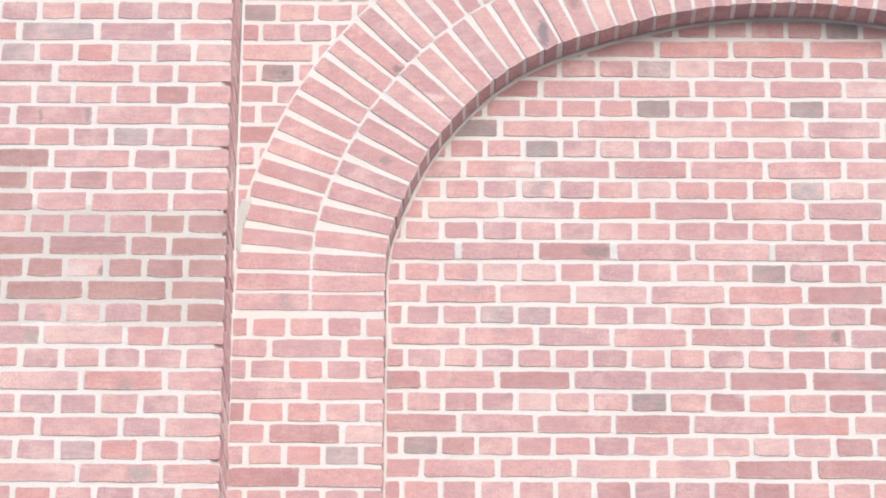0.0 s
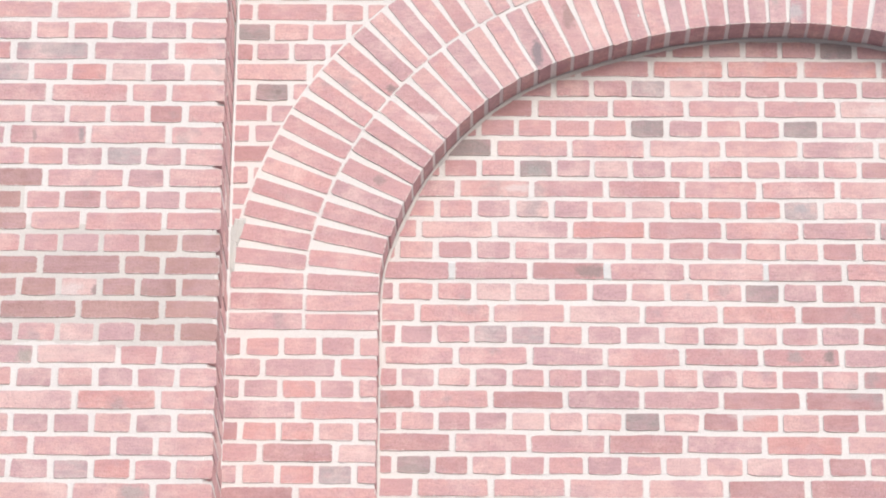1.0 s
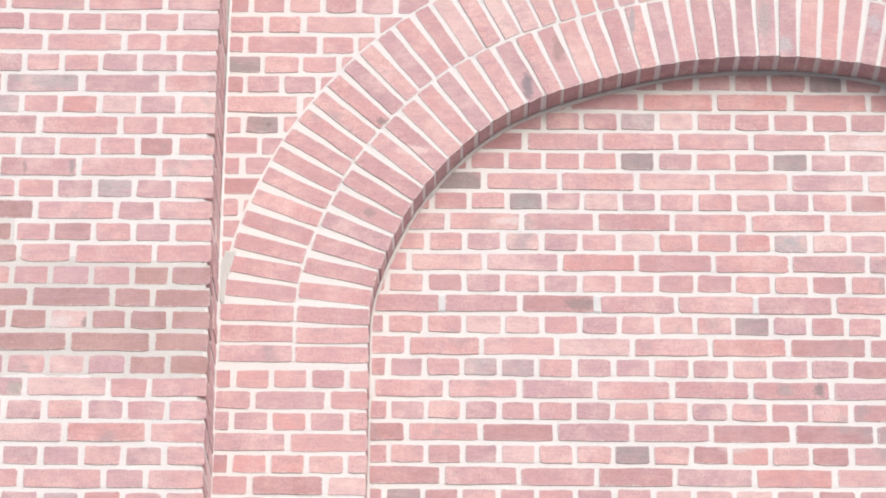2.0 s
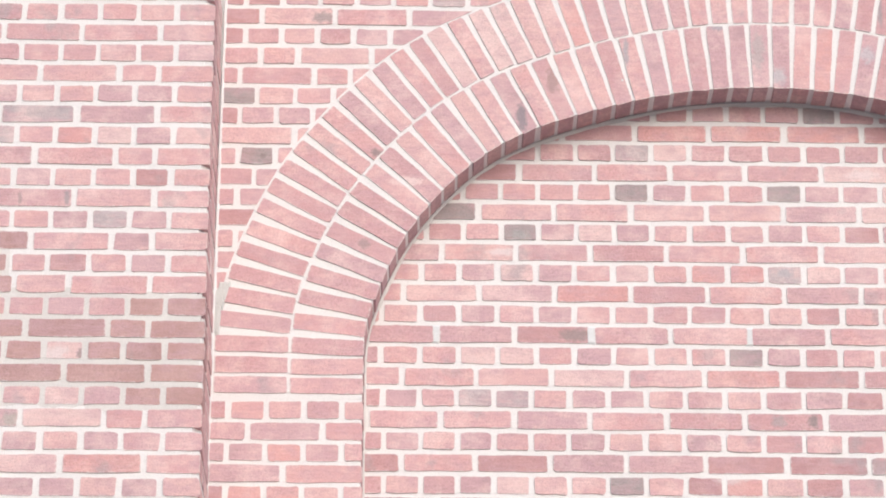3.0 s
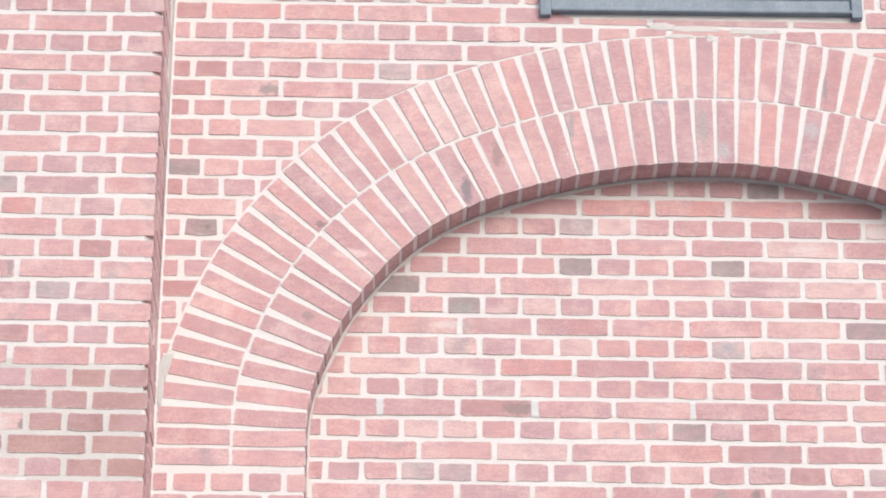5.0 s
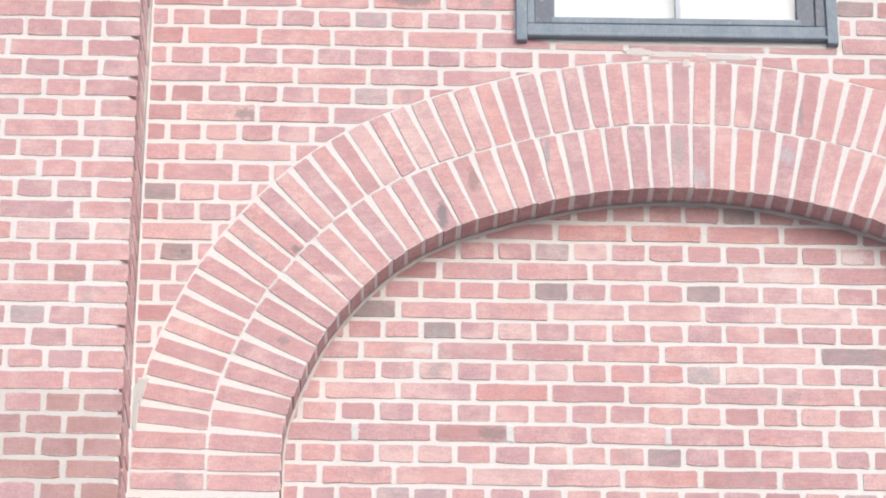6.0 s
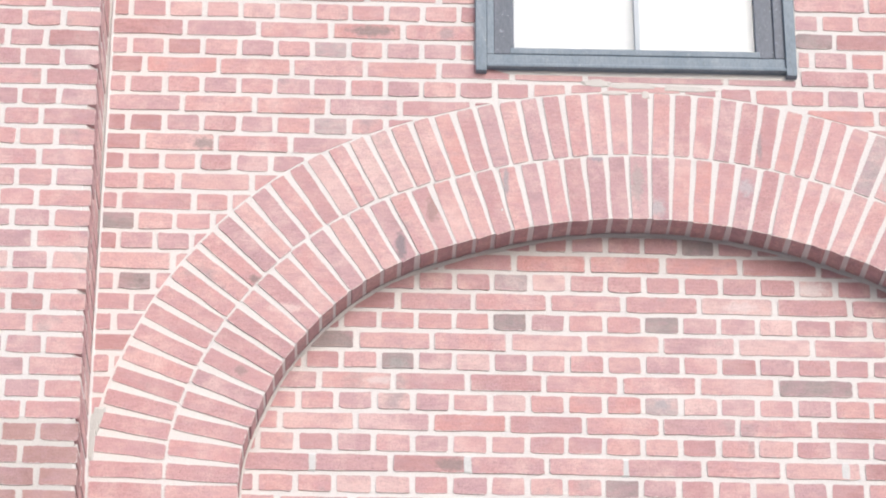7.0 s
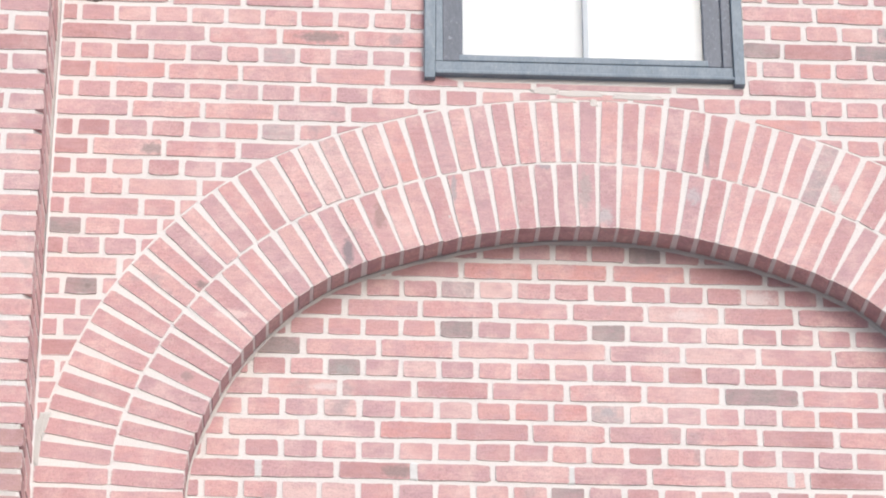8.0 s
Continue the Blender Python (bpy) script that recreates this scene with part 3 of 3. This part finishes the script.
def wall_bricks():
    rest = Rest()
    for k in range(-86, 41):
        z = WALL0 + k * WALL_COURSE if k >= -12 else 4.340 + (k + 12) * JAMB_COURSE
        if z < 0.03 or z > TOP - 0.02:
            continue
        if k <= -12:
            first = -0.972 if k % 2 == 0 else -0.920 if k % 4 == 3 else -0.8235
            joints, known = bond(first, 0.1005 if k % 2 == 0 else 0.1990, 0.0, JAMB.get(k, "|"))
        else:
            plain = (-0.968, 0.1040, 0.0, "|") if k % 2 == 0 else (-0.922 if k % 4 == 3 else -0.815, 0.2080, 0.0, "|")
            near, near_tone = bond(*SPANDREL.get(k, plain))
            far, far_tone = bond(*BEYOND.get(k, plain))
            if k == 5:
                near.append(-0.917)
            if k == 4:
                near = sorted([-0.668] + near)
            joints = sorted(j for j in near if j < 0.45) + [j for j in far if j > 0.53]
            known = lambda x, near_tone=near_tone, far_tone=far_tone: near_tone(x) if x < 0.48 else far_tone(x)
        keep = lambda x, zz: 3.80 < zz < 6.10 and x < 1.45
        spans = [(LEFT + 0.004, RIGHT)]
        if k <= -12:
            spans = [(LEFT + 0.004, ARCH_X - ARCH_A), (ARCH_X + ARCH_A, RIGHT)]
        elif k > 11 and z < WIN_T + 0.03:
            spans = [(LEFT + 0.004, 0.014), (0.940, RIGHT)]
        for a, b in spans:
            course(0.0, z, a, b, joints, wall_main, rest, keep, known, f=spandrel if -12 < k < 13 else None, weights=DEEPER if k < -11 or k > 6 else MIXED)
    rest.close(wall_main)


wall_bricks()

# ---- bricks of the pilaster ----
PIL0, PIL_COURSE = 4.9475, 0.0614
PILASTER = {
    3: "mssmms", 2: "oams", 1: "asopms", 0: "rsss", -1: "smssds", -2: "mrss", -3: "ssmams", -4: "tsms", -5: "tsdsms", -6: "tsss",
    -7: "srmrtt", -8: "tttt", -9: "ttpttt", -10: "rttt", -11: "rspmtt", -12: "mpss", -13: "smsmrs", -14: "pos", -15: "smmsms", -16: "osms",
    -17: "mmaoss", -18: "sss", -19: "rosmms",
}


def pilaster_bricks():
    rest = Rest()
    fill = []
    r = random.Random(12)
    pitch = 0.2105
    for j in range(-82, 43):
        z = PIL0 + j * PIL_COURSE
        if z < 0.03 or z > TOP - 0.02:
            continue
        corner = LEFT + lean(z)
        if j % 2:
            joints = [corner - 0.101 - i * 0.1035 + rng.uniform(-0.003, 0.003) for i in range(9)][::-1]
        elif j % 4 == 2:
            joints = [corner - 0.146 - i * pitch + rng.uniform(-0.003, 0.003) for i in range(5)][::-1]
        else:
            joints = [corner - 0.146 - 0.104 - i * 0.213 for i in range(4)][::-1] + [corner - 0.146]
        if j == -6:
            joints = [corner - 0.600, corner - 0.498, corner - 0.357, corner - 0.146]
        tones = PILASTER.get(j, "")
        edges = [PIL_L] + joints + [corner]

        def known(x, edges=edges, tones=tones):
            i = sum(e > x for e in edges)
            return tones[-i] if 0 < i <= len(tones) else None

        keep = lambda x, zz: 3.76 < zz < 6.10 and x > -1.72
        course(PIL_Y, z, PIL_L, corner, joints, pilaster, rest, keep, known, weights=DEEPER if j < -3 else MIXED)
        # the return: one long or one short brick behind the corner brick
        split = PIL_Y + (0.098 if j % 2 else 0.150)
        if keep(LEFT, z):
            for y0, y1 in ((PIL_Y + 0.0915, split - 0.004), (split + 0.004, -0.004)):
                if y1 - y0 > 0.02:
                    # mostly pale clays: the return's side light is partly put into its tones
                    ob = lay(r.choice(HEADERS), pilaster, corner, 0, z, r.choice("sssprm"))
                    ob.matrix_basis = pose(corner + r.uniform(-0.003, 0.001), (y0 + y1) / 2, z, 0, 0, 90) @ Matrix.Diagonal(((y1 - y0) / HEAD, 1, r.uniform(0.95, 1.03), 1))
        else:
            rest.add(corner - 0.045, PIL_Y + 0.100, z, 0.088, 0.09)
        # most bed joints are still full at the corner
        if 3.76 < z < 6.10 and r.random() < 0.80:
            back = r.uniform(0.002, 0.005)
            fill.append((corner - 0.034, corner - back, PIL_Y + 0.0025, PIL_Y + 0.04, z + TALL / 2 - 0.001, z + PIL_COURSE - TALL / 2 + 0.001))
    tagged(part("bed_joints", join_boxes("bed_joints", fill, MORTAR, 0.001), pilaster), kind="stuff")
    rest.close(pilaster)


pilaster_bricks()


# ---- mortar fillets in the inner corners ----
def fillet(name, line, wide, mat, seed):
    """An uneven three-sided bead along a line of (corner, towards one face, towards the other)."""
    r = random.Random(seed)
    verts, faces = [], []
    for corner, u, v in line:
        a, b = wide * r.uniform(0.75, 1.25), wide * r.uniform(0.75, 1.25)
        corner, u, v = Vector(corner), Vector(u), Vector(v)
        verts += [tuple(corner - (u + v) * 0.004), tuple(corner + u * a - v * 0.001), tuple(corner + (u * a + v * b) * 0.4), tuple(corner + v * b - u * 0.001)]
    for i in range(0, len(verts) - 4, 4):
        faces += [(i + k, i + (k + 1) % 4, i + 4 + (k + 1) % 4, i + 4 + k) for k in range(4)]
    return mesh_from(name, verts, faces, mat)


def arch_fillet():
    out = [((ARCH_X - ARCH_A, PANEL_Y, 3.6 + 0.04 * i), (0, -1, 0), (1, 0, 0)) for i in range(19)]
    for x, z, nx, nz in arch_line(0.0, 130)[1:-1]:
        out.append(((x, PANEL_Y, z), (0, -1, 0), (-nx, 0, -nz)))
    return out + [((ARCH_X + ARCH_A, PANEL_Y, 4.36 - 0.04 * i), (0, -1, 0), (-1, 0, 0)) for i in range(19)]


# the arch bead takes grey CEMENT to put the soffit's shade into its colour
part("mortar_fillet", fillet("mortar_fillet", arch_fillet(), 0.0075, CEMENT, 61), arch)
part("mortar_fillet", fillet("mortar_fillet", [((LEFT, 0.0, 3.6 + 0.03 * i), (0, -1, 0), (1, 0, 0)) for i in range(86)], 0.007, MORTAR, 62), pilaster)

# ---- cement patches and small marks ----
def dab(name, parent, x, y, z, w, h, mat, seed, thick=0.004, turn=0.0, label="", square=0.7):
    """An uneven, slightly domed smear laid on a wall's face."""
    r = random.Random(seed)
    n = 18
    rim = []
    for i in range(n):
        a = 2 * math.pi * i / n
        k = r.uniform(0.78, 1.12) if square > 0.5 else r.uniform(0.93, 1.05)
        sx, sz = math.copysign(abs(math.cos(a)) ** square, math.cos(a)), math.copysign(abs(math.sin(a)) ** square, math.sin(a))
        rim.append((w / 2 * sx * k, h / 2 * sz * k))
    verts = [(a, 0.003, c) for a, c in rim] + [(a * 0.72, -thick * r.uniform(0.6, 1.0), c * 0.72) for a, c in rim] + [(0, -thick, 0)]
    faces = []
    for i in range(n):
        k = (i + 1) % n
        faces += [(i, k, n + k, n + i), (n + i, n + k, 2 * n)]
    ob = part(name, mesh_from(name, verts, faces, mat), parent, label)
    ob.matrix_basis = pose(x, y, z, 0, turn, 0)
    return ob


for i, x in enumerate((-0.424, 0.000, 0.427, 1.030)):
    dab("mortar_plug", wall_panel, x, PANEL_Y, ROW0, 0.030, 0.060, PLUG, 20 + i, 0.0012, square=0.3)


def cement_band():
    """Grey repointing of the pilaster: a band with a step up at its far end."""
    bm = bmesh.new()
    y = PIL_Y + 0.0009
    steps = [(PIL_L + 0.01, -1.535, 4.229, 4.729), (-1.535, -1.317, 4.243, 4.567), (-1.317, LEFT - 0.008, 4.229, 4.555)]
    for x0, x1, z0, z1 in steps:
        n = 14
        lo = [bm.verts.new((x0 + (x1 - x0) * i / n, y, z0 + rng.uniform(-0.006, 0.006))) for i in range(n + 1)]
        hi = [bm.verts.new((x0 + (x1 - x0) * i / n, y, z1 + rng.uniform(-0.006, 0.006))) for i in range(n + 1)]
        for i in range(n):
            bm.faces.new((lo[i], lo[i + 1], hi[i + 1], hi[i]))
    ext = bmesh.ops.extrude_face_region(bm, geom=bm.faces[:])
    bmesh.ops.translate(bm, verts=[v for v in ext["geom"] if isinstance(v, bmesh.types.BMVert)], vec=(0, 0.02, 0))
    bmesh.ops.recalc_face_normals(bm, faces=bm.faces[:])
    part("repointing", from_bm("repointing", bm, CEMENT), pilaster, "grey cement repointing")


cement_band()
dab("cement_smear", arch, -1.000, 0.0, 4.672, 0.044, 0.100, SMEAR, 31, 0.003, 14, "grey cement smear at the springing")
dab("cement_smear", arch, -1.011, 0.0, 4.600, 0.024, 0.110, SMEAR, 34, 0.003)
for i, (x, z, w, h) in enumerate(((0.36, 5.735, 0.10, 0.03), (0.47, 5.728, 0.17, 0.026), (0.62, 5.722, 0.20, 0.024), (0.50, 5.70, 0.03, 0.03), (0.41, 5.705, 0.10, 0.02))):
    dab("cement_smear", wall_main, x, 0.0, z, w, h, CEMENT, 40 + i, 0.0015)
dab("paint_spot", arch, 0.090, 0.0, 5.325, 0.008, 0.011, PLUG, 50, 0.002)
dab("soot_mark", wall_main, -0.935, 0.0, 5.998, 0.060, 0.030, DARK, 51, 0.004, 0, "dark soot mark")
